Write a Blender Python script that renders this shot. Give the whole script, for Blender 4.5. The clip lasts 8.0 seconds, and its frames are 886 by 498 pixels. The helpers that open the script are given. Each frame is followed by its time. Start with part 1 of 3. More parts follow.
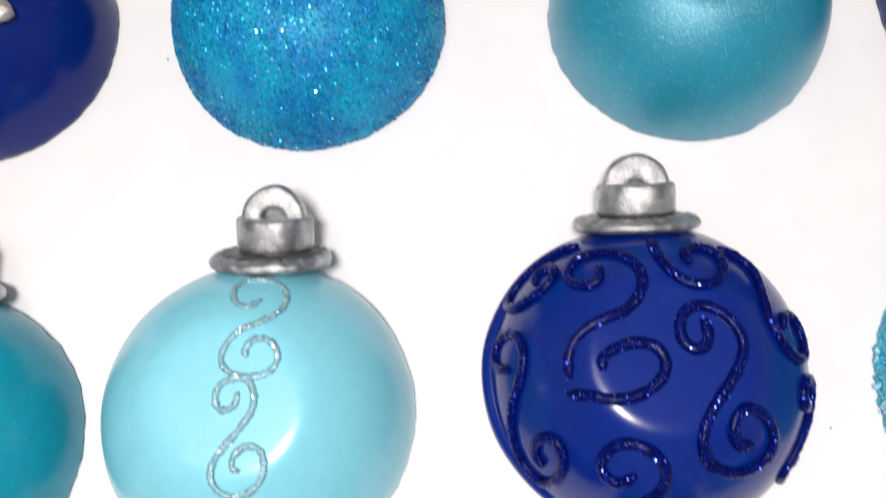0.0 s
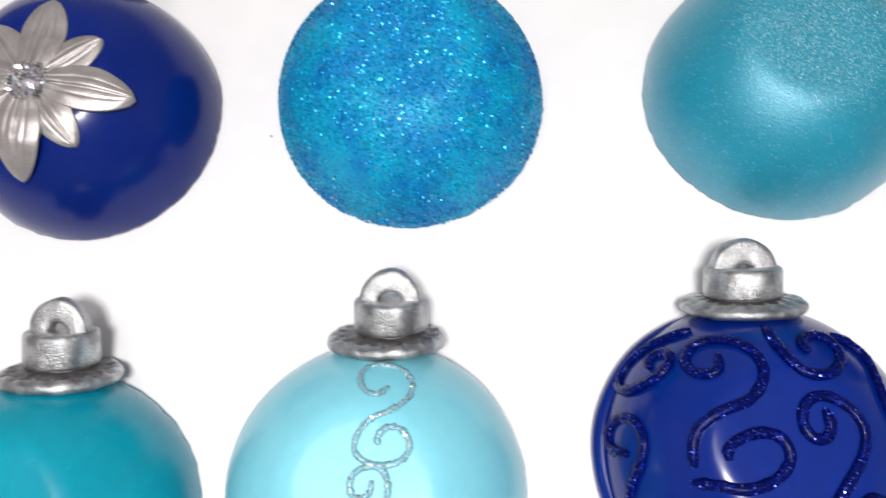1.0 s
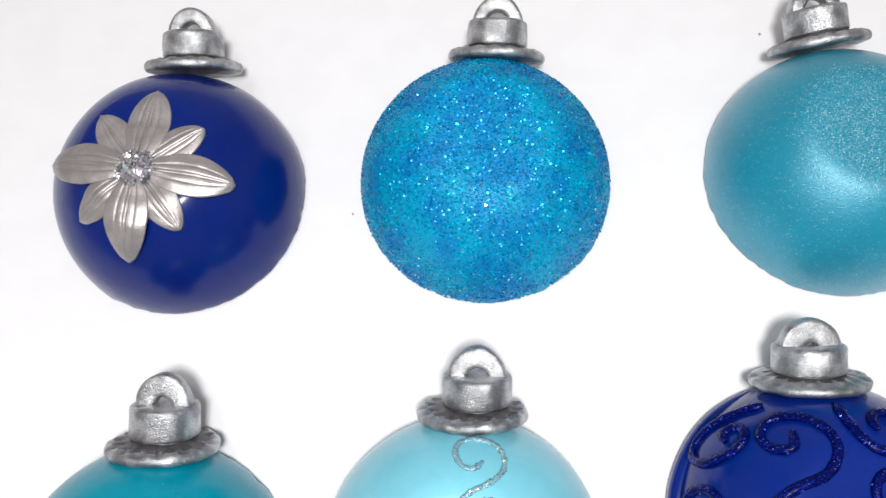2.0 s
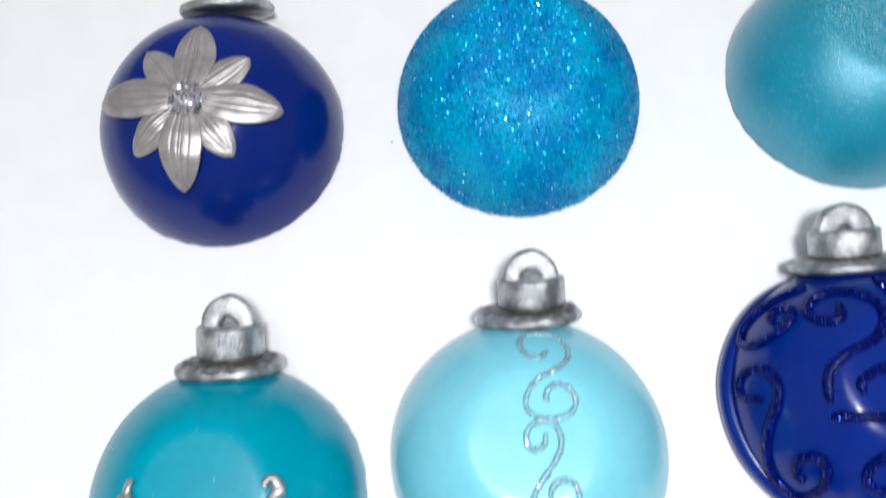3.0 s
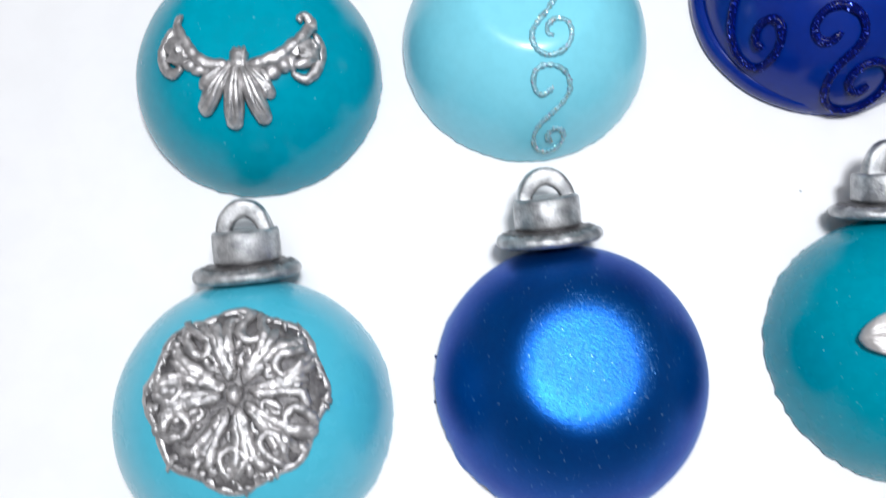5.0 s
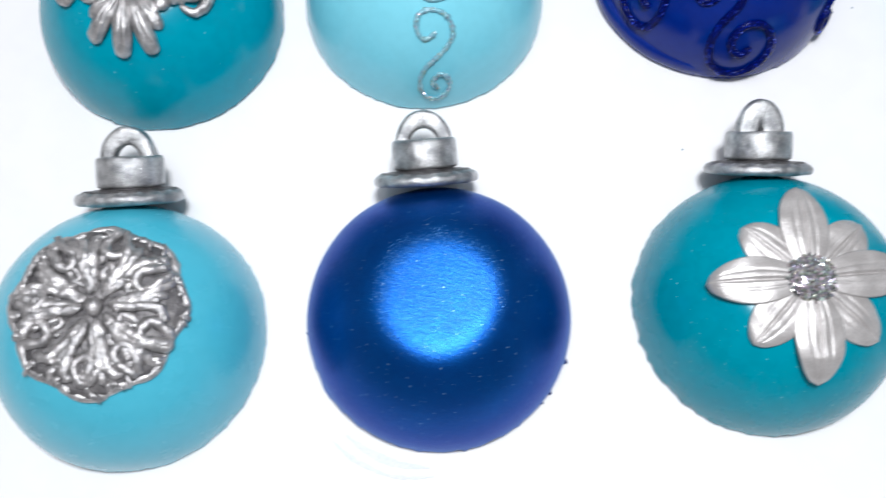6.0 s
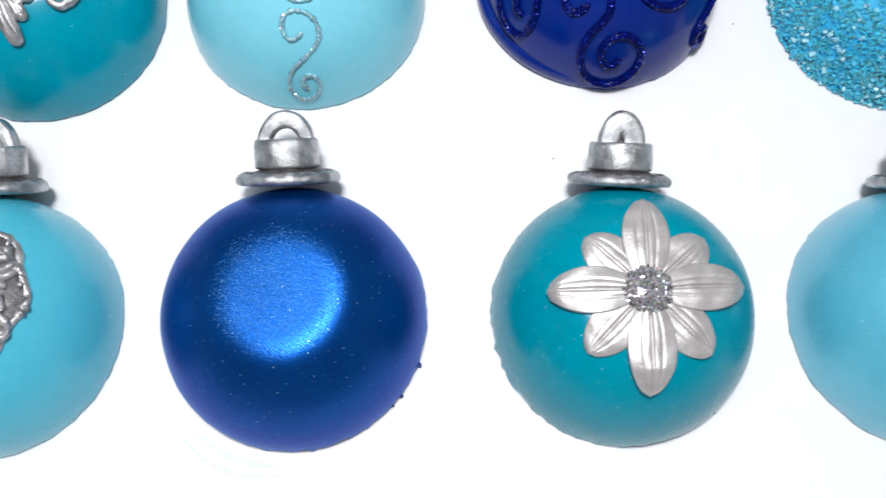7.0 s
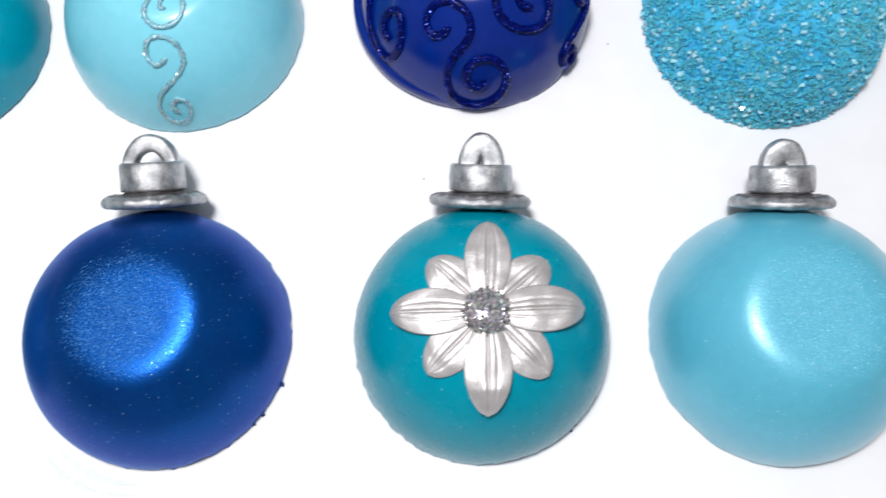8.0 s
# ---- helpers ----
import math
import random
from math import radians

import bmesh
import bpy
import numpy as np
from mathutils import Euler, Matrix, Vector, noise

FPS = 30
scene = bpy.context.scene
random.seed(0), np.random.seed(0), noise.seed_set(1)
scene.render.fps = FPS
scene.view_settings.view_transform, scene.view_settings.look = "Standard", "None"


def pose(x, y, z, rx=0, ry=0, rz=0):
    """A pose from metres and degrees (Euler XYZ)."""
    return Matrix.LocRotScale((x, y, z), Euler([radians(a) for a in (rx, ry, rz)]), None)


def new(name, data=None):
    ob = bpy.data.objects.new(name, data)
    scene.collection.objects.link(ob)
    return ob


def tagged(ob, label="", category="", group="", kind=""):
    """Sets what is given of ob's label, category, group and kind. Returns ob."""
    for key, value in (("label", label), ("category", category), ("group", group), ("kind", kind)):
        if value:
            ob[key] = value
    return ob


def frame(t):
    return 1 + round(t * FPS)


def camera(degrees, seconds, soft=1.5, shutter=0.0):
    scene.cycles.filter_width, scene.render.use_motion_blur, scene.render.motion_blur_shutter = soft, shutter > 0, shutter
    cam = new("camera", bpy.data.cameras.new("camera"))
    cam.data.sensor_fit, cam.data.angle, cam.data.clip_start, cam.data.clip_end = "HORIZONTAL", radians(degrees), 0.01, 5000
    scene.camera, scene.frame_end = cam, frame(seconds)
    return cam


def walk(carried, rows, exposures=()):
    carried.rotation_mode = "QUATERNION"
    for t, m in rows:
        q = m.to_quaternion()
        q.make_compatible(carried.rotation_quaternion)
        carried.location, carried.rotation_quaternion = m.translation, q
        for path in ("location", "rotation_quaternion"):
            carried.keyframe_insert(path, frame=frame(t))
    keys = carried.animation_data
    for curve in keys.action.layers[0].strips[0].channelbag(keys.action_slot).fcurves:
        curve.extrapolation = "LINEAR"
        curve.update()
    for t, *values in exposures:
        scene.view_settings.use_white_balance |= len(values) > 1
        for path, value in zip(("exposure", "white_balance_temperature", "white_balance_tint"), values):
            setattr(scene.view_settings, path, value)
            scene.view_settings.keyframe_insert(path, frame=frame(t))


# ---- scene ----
cam = camera(54.24, 8.0, soft=1.4, shutter=0.5)
PATH = [
    (0, 0.0508, 0.0775, 0.2051, 16.32, 2.66, -1.66),
    (0.5, 0.0436, 0.0915, 0.2103, 16.79, 2.81, -1.89),
    (1, 0.0253, 0.0923, 0.216, 17.21, 2.69, -1.61),
    (1.5, 0.0124, 0.1004, 0.2279, 18.08, 2.52, -1.27),
    (1.7, 0.01, 0.1005, 0.2306, 19.29, 2.73, -1.24),
    (2.8, -0.0115, 0.0886, 0.2356, 19.14, 2.36, -4.31),
    (3, -0.0153, 0.0759, 0.2336, 19.35, 2.36, -5.37),
    (3.5, -0.0246, 0.0564, 0.2336, 18.3, 1.7, -7.28),
    (4, -0.0317, 0.0282, 0.2303, 17.32, 0.86, -7.33),
    (4.5, -0.0368, -0.0009, 0.2311, 16.46, 0.55, -6.49),
    (4.7, -0.038, -0.0135, 0.2306, 16.74, 0.19, -6.11),
    (5.8, -0.0112, -0.0483, 0.2346, 16.18, 0.1, -2.83),
    (6, -0.0017, -0.0484, 0.2331, 16.37, -0.16, -2.49),
    (6.5, 0.0205, -0.0466, 0.2324, 16.73, -0.92, -2.02),
    (7, 0.0361, -0.0509, 0.2337, 16.84, -0.82, -0.68),
    (7.5, 0.0559, -0.0498, 0.2348, 17.05, -0.67, -0.1),
    (8, 0.0771, -0.0478, 0.239, 17.02, -0.06, -0.7),
]
TINT = [(0, 1.73, 6550, 12), (0.5, 1.78, 6450, 11), (1.5, 1.82, 6350, 10), (3.0, 1.76, 6000, 8), (4.5, 1.69, 5950, 8), (6.0, 1.68, 5950, 8), (8.0, 1.70, 6100, 10)]
walk(cam, [(t, pose(*place)) for t, *place in PATH], TINT)

# ---- light: a fixed stand-in for the phone's own light, and a round ceiling lamp in a small white room ----
world = bpy.data.worlds.new("room_air")
world.use_nodes = True
world.node_tree.nodes["Background"].inputs["Color"].default_value = (1.0, 0.97, 0.95, 1)
world.node_tree.nodes["Background"].inputs["Strength"].default_value = 0.05
scene.world = world


def bulb(name, x, y, z, watts, radius, colour):
    lamp = bpy.data.lights.new(name, "POINT")
    lamp.energy, lamp.shadow_soft_size, lamp.color = watts, radius, colour
    ob = new(name, lamp)
    ob.location = (x, y, z)


# the first lamp is added: it stays still for a light carried with the camera
bulb("fixed_phone_light", 0.02, 0.01, 0.52, 3.3, 0.045, (1.0, 0.97, 0.94))
bulb("ceiling_bulb", -0.22, 0.14, 1.12, 1.5, 0.14, (1.0, 0.96, 0.93))

# ---- materials ----


def material(name, colour, rough=0.4, metal=0.0, second=None, scale=60.0, mix=0.5, bump=0.0, bump_scale=900.0, coat=0.0, spec=0.5, random_tint=0.0, speck=None, coat_rough=0.08, coat_ior=1.5, edge=(1, 1, 1), glow_through=0.0, rainbow=False, brushed=None):
    """A node material: colour broken by noise at two scales, with fine relief; speck: (colour, share, scale) of fine dots."""
    m = bpy.data.materials.new(name)
    m.use_nodes = True
    nt = m.node_tree
    bsdf = nt.nodes["Principled BSDF"]
    bsdf.inputs["Roughness"].default_value = rough
    bsdf.inputs["Metallic"].default_value = metal
    bsdf.inputs["Coat Weight"].default_value = coat
    bsdf.inputs["Coat Roughness"].default_value = coat_rough
    bsdf.inputs["Coat IOR"].default_value = coat_ior
    bsdf.inputs["Specular Tint"].default_value = (*edge, 1)
    bsdf.inputs["Specular IOR Level"].default_value = spec
    bsdf.inputs["Subsurface Weight"].default_value = glow_through
    bsdf.inputs["Subsurface Radius"].default_value = (0.6, 0.9, 1.0)
    bsdf.inputs["Subsurface Scale"].default_value = 0.0015
    where = nt.nodes.new("ShaderNodeTexCoord").outputs["Object"]

    def noise_at(size, detail):
        n = nt.nodes.new("ShaderNodeTexNoise")
        n.inputs["Scale"].default_value, n.inputs["Detail"].default_value = size, detail
        nt.links.new(where, n.inputs["Vector"])
        return n.outputs["Fac"]

    def blend(fac, a, b):
        n = nt.nodes.new("ShaderNodeMix")
        n.data_type = "RGBA"
        for socket, value in ((n.inputs[0], fac), (n.inputs[6], a), (n.inputs[7], b)):
            if hasattr(value, "links"):
                nt.links.new(value, socket)
            elif hasattr(value, "__len__"):
                socket.default_value = (*value[:3], 1)
            else:
                socket.default_value = value
        return n.outputs[2]

    def ramp(fac, lo, hi):
        n = nt.nodes.new("ShaderNodeMapRange")
        n.inputs["From Min"].default_value, n.inputs["From Max"].default_value = lo, hi
        nt.links.new(fac, n.inputs["Value"])
        return n.outputs["Result"]

    def scaled(fac, k):
        n = nt.nodes.new("ShaderNodeMath")
        n.operation = "MULTIPLY"
        nt.links.new(fac, n.inputs[0])
        n.inputs[1].default_value = k
        return n.outputs[0]

    second = second or tuple(0.8 * c for c in colour)
    shade = blend(scaled(ramp(noise_at(scale, 3), 0.38, 0.62), mix), colour, second)
    shade = blend(scaled(ramp(noise_at(scale * 9, 4), 0.42, 0.6), mix * 0.35), shade, tuple(0.75 * c for c in second))
    if random_tint:
        geo = nt.nodes.new("ShaderNodeNewGeometry")
        hue = nt.nodes.new("ShaderNodeHueSaturation")
        nt.links.new(shade, hue.inputs["Color"])
        mr = nt.nodes.new("ShaderNodeMapRange")
        mr.inputs["To Min"].default_value, mr.inputs["To Max"].default_value = 1 - random_tint, 1 + random_tint
        nt.links.new(geo.outputs["Random Per Island"], mr.inputs["Value"])
        nt.links.new(mr.outputs["Result"], hue.inputs["Value"])
        if rainbow:
            turn = nt.nodes.new("ShaderNodeMath")
            turn.operation = "MULTIPLY"
            turn.inputs[1].default_value = 11.37
            nt.links.new(geo.outputs["Random Per Island"], turn.inputs[0])
            wrap = nt.nodes.new("ShaderNodeMath")
            wrap.operation = "FRACT"
            nt.links.new(turn.outputs[0], wrap.inputs[0])
            nt.links.new(wrap.outputs[0], hue.inputs["Hue"])
        shade = hue.outputs["Color"]
    if speck:
        dots, share, size = speck
        shade = blend(ramp(noise_at(size, 1), 1 - share, 1 - share + 0.04), shade, dots)
    nt.links.new(shade, bsdf.inputs["Base Color"])
    vary = nt.nodes.new("ShaderNodeMapRange")
    vary.inputs["To Min"].default_value, vary.inputs["To Max"].default_value = rough * 0.85, min(1, rough * 1.2)
    nt.links.new(noise_at(scale * 3, 3), vary.inputs["Value"])
    nt.links.new(vary.outputs["Result"], bsdf.inputs["Roughness"])
    if bump:
        b = nt.nodes.new("ShaderNodeBump")
        b.inputs["Strength"].default_value, b.inputs["Distance"].default_value = bump, 0.0004
        grain = noise_at(bump_scale, 4)
        if brushed:
            along = nt.nodes.new("ShaderNodeMapping")
            along.inputs["Rotation"].default_value = (0, 0, math.radians(brushed))
            along.vector_type = "TEXTURE"
            along.inputs["Scale"].default_value = (6, 1, 1)
            nt.links.new(where, along.inputs["Vector"])
            nt.links.new(along.outputs["Vector"], grain.node.inputs["Vector"])
        nt.links.new(grain, b.inputs["Height"])
        nt.links.new(b.outputs["Normal"], bsdf.inputs["Normal"])
        nt.links.new(b.outputs["Normal"], bsdf.inputs["Coat Normal"])
    return m


M_LIGHT = material("light_blue_shell", (0.215, 0.60, 0.715), 0.24, 0, (0.185, 0.56, 0.685), 40, 0.3, 0.03, 400, coat=0.16, coat_rough=0.40, coat_ior=1.5, spec=0.42)
M_LIGHT_PEARL = material("light_blue_pearl_shell", (0.105, 0.46, 0.61), 0.36, 0.15, (0.085, 0.42, 0.58), 45, 0.4, 0.10, 1500, speck=((0.5, 0.7, 0.8), 0.25, 1500), coat=0.9, coat_rough=0.38, coat_ior=1.6, spec=0.3)
M_TEAL = material("teal_shell", (0.0008, 0.28, 0.385), 0.25, 0, (0.0006, 0.25, 0.355), 40, 0.6, 0.03, 400, spec=0.42, speck=((0.3, 0.6, 0.65), 0.22, 1300))
M_TEAL_GREEN = material("green_teal_shell", (0.0005, 0.255, 0.345), 0.27, 0, (0.0004, 0.225, 0.315), 40, 0.6, 0.03, 400, spec=0.34, speck=((0.4, 0.7, 0.7), 0.24, 1300))
M_TEAL_PEARL = material("teal_pearl_shell", (0.001, 0.25, 0.37), 0.42, 0.2, (0.001, 0.28, 0.41), 60, 0.8, 0.34, 3000, speck=((0.32, 0.55, 0.62), 0.31, 2800), coat=0.85, coat_rough=0.36, coat_ior=1.65, spec=0.3)
M_NAVY = material("navy_shell", (0.001, 0.014, 0.155), 0.2, 0, (0.001, 0.011, 0.135), 40, 0.6, 0.03, 400, spec=0.3)
M_ROYAL = material("royal_blue_shell", (0.001, 0.018, 0.20), 0.2, 0, (0.001, 0.014, 0.17), 40, 0.6, 0.03, 400, coat=0.08, spec=0.3)
M_METAL_BLUE = material("metallic_blue_dusted_shell", (0.002, 0.064, 0.29), 0.31, 0.74, (0.002, 0.049, 0.25), 70, 0.6, 0.20, 3200, speck=((0.25, 0.45, 0.7), 0.262, 1500), edge=(0.01, 0.42, 0.95), coat=0.20, coat_rough=0.28, coat_ior=1.45, brushed=-32, spec=0.5)
M_SILVER = material("silver_dusted_fondant", (0.62, 0.62, 0.625), 0.34, 0.85, (0.20, 0.205, 0.215), 230, 0.8, 0.6, 2600)
M_PATINA_SHADE = material("dark_patina_and_shade", (0.21, 0.20, 0.20), 0.42, 0.6, (0.10, 0.095, 0.10), 330, 0.9, 0.6, 2200)
M_SILVER_PETAL = material("pearl_silver_fondant", (0.57, 0.545, 0.535), 0.40, 0.52, (0.45, 0.425, 0.415), 240, 0.8, 0.28, 2600)
M_SILVER_PETAL_DULL = material("dull_silver_fondant", (0.50, 0.465, 0.455), 0.38, 0.70, (0.38, 0.35, 0.345), 240, 0.8, 0.22, 2400)
M_LIGHT_DEEP = material("deeper_light_blue_shell", (0.08, 0.45, 0.59), 0.26, 0, (0.06, 0.41, 0.56), 40, 0.3, 0.03, 400, coat=0.4, coat_rough=0.40, coat_ior=1.5, spec=0.38)
M_SILVER_LACE = material("antique_silver_fondant", (0.66, 0.635, 0.63), 0.35, 0.8, (0.29, 0.285, 0.29), 420, 0.82, 0.45, 2600)
M_DUST_SHEEN = material("silver_dust_and_sheen", (0.34, 0.56, 0.63), 0.5, 0.35, (0.22, 0.47, 0.56), 600, 0.7, random_tint=0.25)
M_SHEEN_BLUE = material("blue_dust_and_sheen", (0.05, 0.22, 0.54), 0.45, 0.4, (0.03, 0.16, 0.46), 600, 0.7, random_tint=0.3)
M_SHEEN_PALE = material("pale_blue_crown_sheen", (0.26, 0.60, 0.74), 0.5, 0.2, (0.20, 0.55, 0.70), 600, 0.6, random_tint=0.12)
M_GLITTER_GEL = material("navy_glitter_gel", (0.001, 0.004, 0.085), 0.14, 0.0, (0.001, 0.002, 0.045), 500, 0.8, 0.30, 2200, spec=0.10, speck=((0.006, 0.03, 0.50), 0.36, 2600))
M_SILVER_GEL = material("silver_glitter_gel", (0.27, 0.53, 0.62), 0.25, 0.25, (0.18, 0.43, 0.52), 700, 0.9, 0.8, 1900, speck=((0.66, 0.76, 0.80), 0.38, 2200))
M_BLUE_SPARK = material("blue_glitter_spark", (0.02, 0.06, 0.95), 0.25, 0.95, (0.20, 0.28, 0.95), 900, 0.9, random_tint=0.5, edge=(0.05, 0.1, 1.0))
M_HOLO = material("holographic_glitter_spark", (0.48, 0.64, 0.70), 0.2, 0.7, (0.28, 0.50, 0.58), 1500, 0.7, random_tint=0.6, rainbow=True)
M_FLAKE = material("blue_glitter_flake", (0.001, 0.38, 0.61), 0.28, 0.25, (0.001, 0.19, 0.52), 105, 0.75, random_tint=0.45, spec=0.25)
M_FLAKE_BASE = material("blue_glitter_base", (0.001, 0.34, 0.57), 0.5, 0.1, (0.001, 0.18, 0.50), 105, 0.75, 0.5, 1500)
M_FLAKE_BRIGHT = material("bright_glitter_flake", (0.35, 0.80, 0.95), 0.14, 0.9, (0.1, 0.6, 0.95), 900, 0.8, random_tint=0.3)
M_CRYSTAL = material("pale_blue_sugar_crystal", (0.11, 0.57, 0.84), 0.38, 0.0, (0.06, 0.46, 0.77), 60, 0.8, random_tint=0.09, spec=0.3, glow_through=1.0)
M_CRYSTAL_WHITE = material("clear_sugar_crystal", (0.45, 0.78, 0.90), 0.12, 0.0, (0.25, 0.66, 0.86), 200, 0.6, random_tint=0.25, spec=0.6, glow_through=0.8)
M_DISCO = material("holographic_disco_dust", (0.58, 0.62, 0.68), 0.2, 0.7, (0.28, 0.30, 0.36), 1100, 0.8, random_tint=0.7, rainbow=True)
M_BOARD = material("white_board", (0.825, 0.815, 0.82), 0.55, 0, (0.82, 0.80, 0.80), 9, 0.22, 0.05, 60)
M_PLASTER = material("grey_plaster", (0.62, 0.61, 0.61), 0.8, 0, (0.58, 0.57, 0.57), 3, 0.5, 0.05, 40)
M_CEILING = material("dull_ceiling_paint", (0.72, 0.71, 0.705), 0.8, 0, (0.68, 0.67, 0.665), 3, 0.5, 0.05, 40)
M_CRUMB = material("dark_blue_crumb", (0.01, 0.03, 0.16), 0.5, 0, None, 400, 0.5, 0.3, 2000)
M_CRUMB_PALE = material("grey_blue_crumb", (0.30, 0.36, 0.42), 0.6, 0, None, 400, 0.5, 0.3, 2000)
M_DUST = material("spilt_blue_dust", (0.76, 0.80, 0.82), 0.8, 0, (0.80, 0.81, 0.82), 160, 0.9, 0.2, 900)

# ---- helpers of this scene ----
R, FLAT = 0.0358, 0.0320


def part(name, bm, mat, parent=None, label="", smooth=True):
    """Links a bmesh, or (vertices, faces), as one mesh object under its thing."""
    me = bpy.data.meshes.new(name)
    if isinstance(bm, tuple):
        me.from_pydata([tuple(v) for v in bm[0]], [], bm[1])
    else:
        bm.to_mesh(me)
        bm.free()
    me.materials.append(mat)
    me.polygons.foreach_set("use_smooth", [smooth] * len(me.polygons))
    me.update()
    ob = new(name, me)
    if parent:
        ob.parent = parent
    if label:
        tagged(ob, label=label)
    return ob


def surf(x, y, k=0.0013):
    """Height of the dome, a half ball with a softly flattened crown, at x, y from its middle."""
    h = math.sqrt(max(R * R - x * x - y * y, 0.0))
    u = max(0.0, min(1.0, 0.5 + 0.5 * (h - FLAT) / k))
    return h * (1 - u) + FLAT * u - k * u * (1 - u)


def drape(ax, ay, lift=0.0):
    """A point on the dome from arc lengths ax, ay (metres along the ball from its crown), lifted off the shell."""
    d = math.hypot(ax, ay)
    th = min(d / R, 1.54)
    nx, ny = (ax / d, ay / d) if d > 1e-9 else (0.0, 0.0)
    rho = R * math.sin(th)
    z = surf(rho * nx, rho * ny)
    tilt = th if z < FLAT - 0.0014 else 0.0
    return Vector((nx * (rho + lift * math.sin(tilt)), ny * (rho + lift * math.sin(tilt)), z + lift * math.cos(tilt)))


def lathe(profile, n, bend=None):
    """(vertices, faces) of a profile of (radius, height) turned round z; ends with radius 0 close to a point."""
    verts, faces, rings = [], [], []
    for r, z in profile:
        if r < 1e-7:
            rings.append([len(verts)])
            verts.append(Vector((0, 0, z)))
        else:
            rings.append(list(range(len(verts), len(verts) + n)))
            verts += [Vector((r * math.cos(a), r * math.sin(a), z)) for a in (2 * math.pi * i / n for i in range(n))]
    for a, b in zip(rings, rings[1:]):
        for i in range(n):
            j = (i + 1) % n
            if len(a) == 1:
                faces.append((a[0], b[j], b[i]))
            elif len(b) == 1:
                faces.append((a[i], a[j], b[0]))
            else:
                faces.append((a[i], a[j], b[j], b[i]))
    if bend:
        verts = [bend(v) for v in verts]
    return verts, faces


def tube(points, radii, n=8, flat=1.0):
    """(vertices, faces) of a tube along points; flat squeezes it towards the dome below."""
    verts, faces = [], []
    for k, p in enumerate(points):
        d = (points[min(k + 1, len(points) - 1)] - points[max(k - 1, 0)]).normalized()
        up = Vector((p.x * 0.8, p.y * 0.8, max(p.z, 0.004))).normalized()
        side = d.cross(up)
        side = side.normalized() if side.length > 1e-6 else Vector((1, 0, 0))
        up = side.cross(d)
        r = radii[k] if hasattr(radii, "__len__") else radii
        for i in range(n):
            a = 2 * math.pi * i / n
            verts.append(p + side * (r * math.cos(a)) + up * (flat * r * math.sin(a)))
    for k in range(len(points) - 1):
        for i in range(n):
            j = (i + 1) % n
            faces.append((k * n + i, k * n + j, (k + 1) * n + j, (k + 1) * n + i))
    faces.append(tuple(reversed(range(n))))
    faces.append(tuple(range((len(points) - 1) * n, len(points) * n)))
    return verts, faces


def merged(pieces):
    verts, faces = [], []
    for v, f in pieces:
        k = len(verts)
        verts += list(v)
        faces += [tuple(i + k for i in face) for face in f]
    return verts, faces


def smooth_line(pts, step, passes=2):
    """Evenly spaced points along a polyline, rounded off."""
    pts = [Vector(p) for p in pts]
    for _ in range(passes):
        out = [pts[0]]
        for a, b in zip(pts, pts[1:]):
            out += [a * 0.75 + b * 0.25, a * 0.25 + b * 0.75]
        pts = out + [pts[-1]]
    res, left = [pts[0]], step
    for a, b in zip(pts, pts[1:]):
        d = (b - a).length
        while d >= left and d > 0:
            a = a + (b - a) * (left / d)
            res.append(a)
            d = (b - a).length
            left = step
        left -= d
    return res + [pts[-1]]


def scroll(ca, ra, ta, cb, rb, tb, hand=1):
    """An S-shaped scroll in the plane: it winds out of a curl round ca, crosses over and winds into a curl round cb.
    ta, tb: turns; a curl without turns is a plain end. hand -1 mirrors the S."""
    ca, cb = Vector(ca), Vector(cb)
    d = cb - ca
    alpha = math.atan2(d.y, d.x) - hand * math.asin(min(0.97, (ra + rb) / max(d.length, 1e-6)))
    rn = Vector((math.sin(alpha), -math.cos(alpha))) * hand
    pts = []
    start = math.atan2(-rn.y, -rn.x)
    n = max(2, int(ta * 18))
    if ta:
        for i in range(n + 1):
            u = 1 - i / n
            r = ra * (1 - 0.74 * u ** 1.6)
            a = start + hand * 2 * math.pi * ta * u
            pts.append(ca + Vector((math.cos(a), math.sin(a))) * r)
    else:
        pts.append(ca)
    end = math.atan2(rn.y, rn.x)
    n = max(2, int(tb * 18))
    if tb:
        for i in range(n + 1):
            u = i / n
            r = rb * (1 - 0.74 * u ** 1.6)
            a = end + hand * 2 * math.pi * tb * u
            pts.append(cb + Vector((math.cos(a), math.sin(a))) * r)
    else:
        pts.append(cb)
    return pts


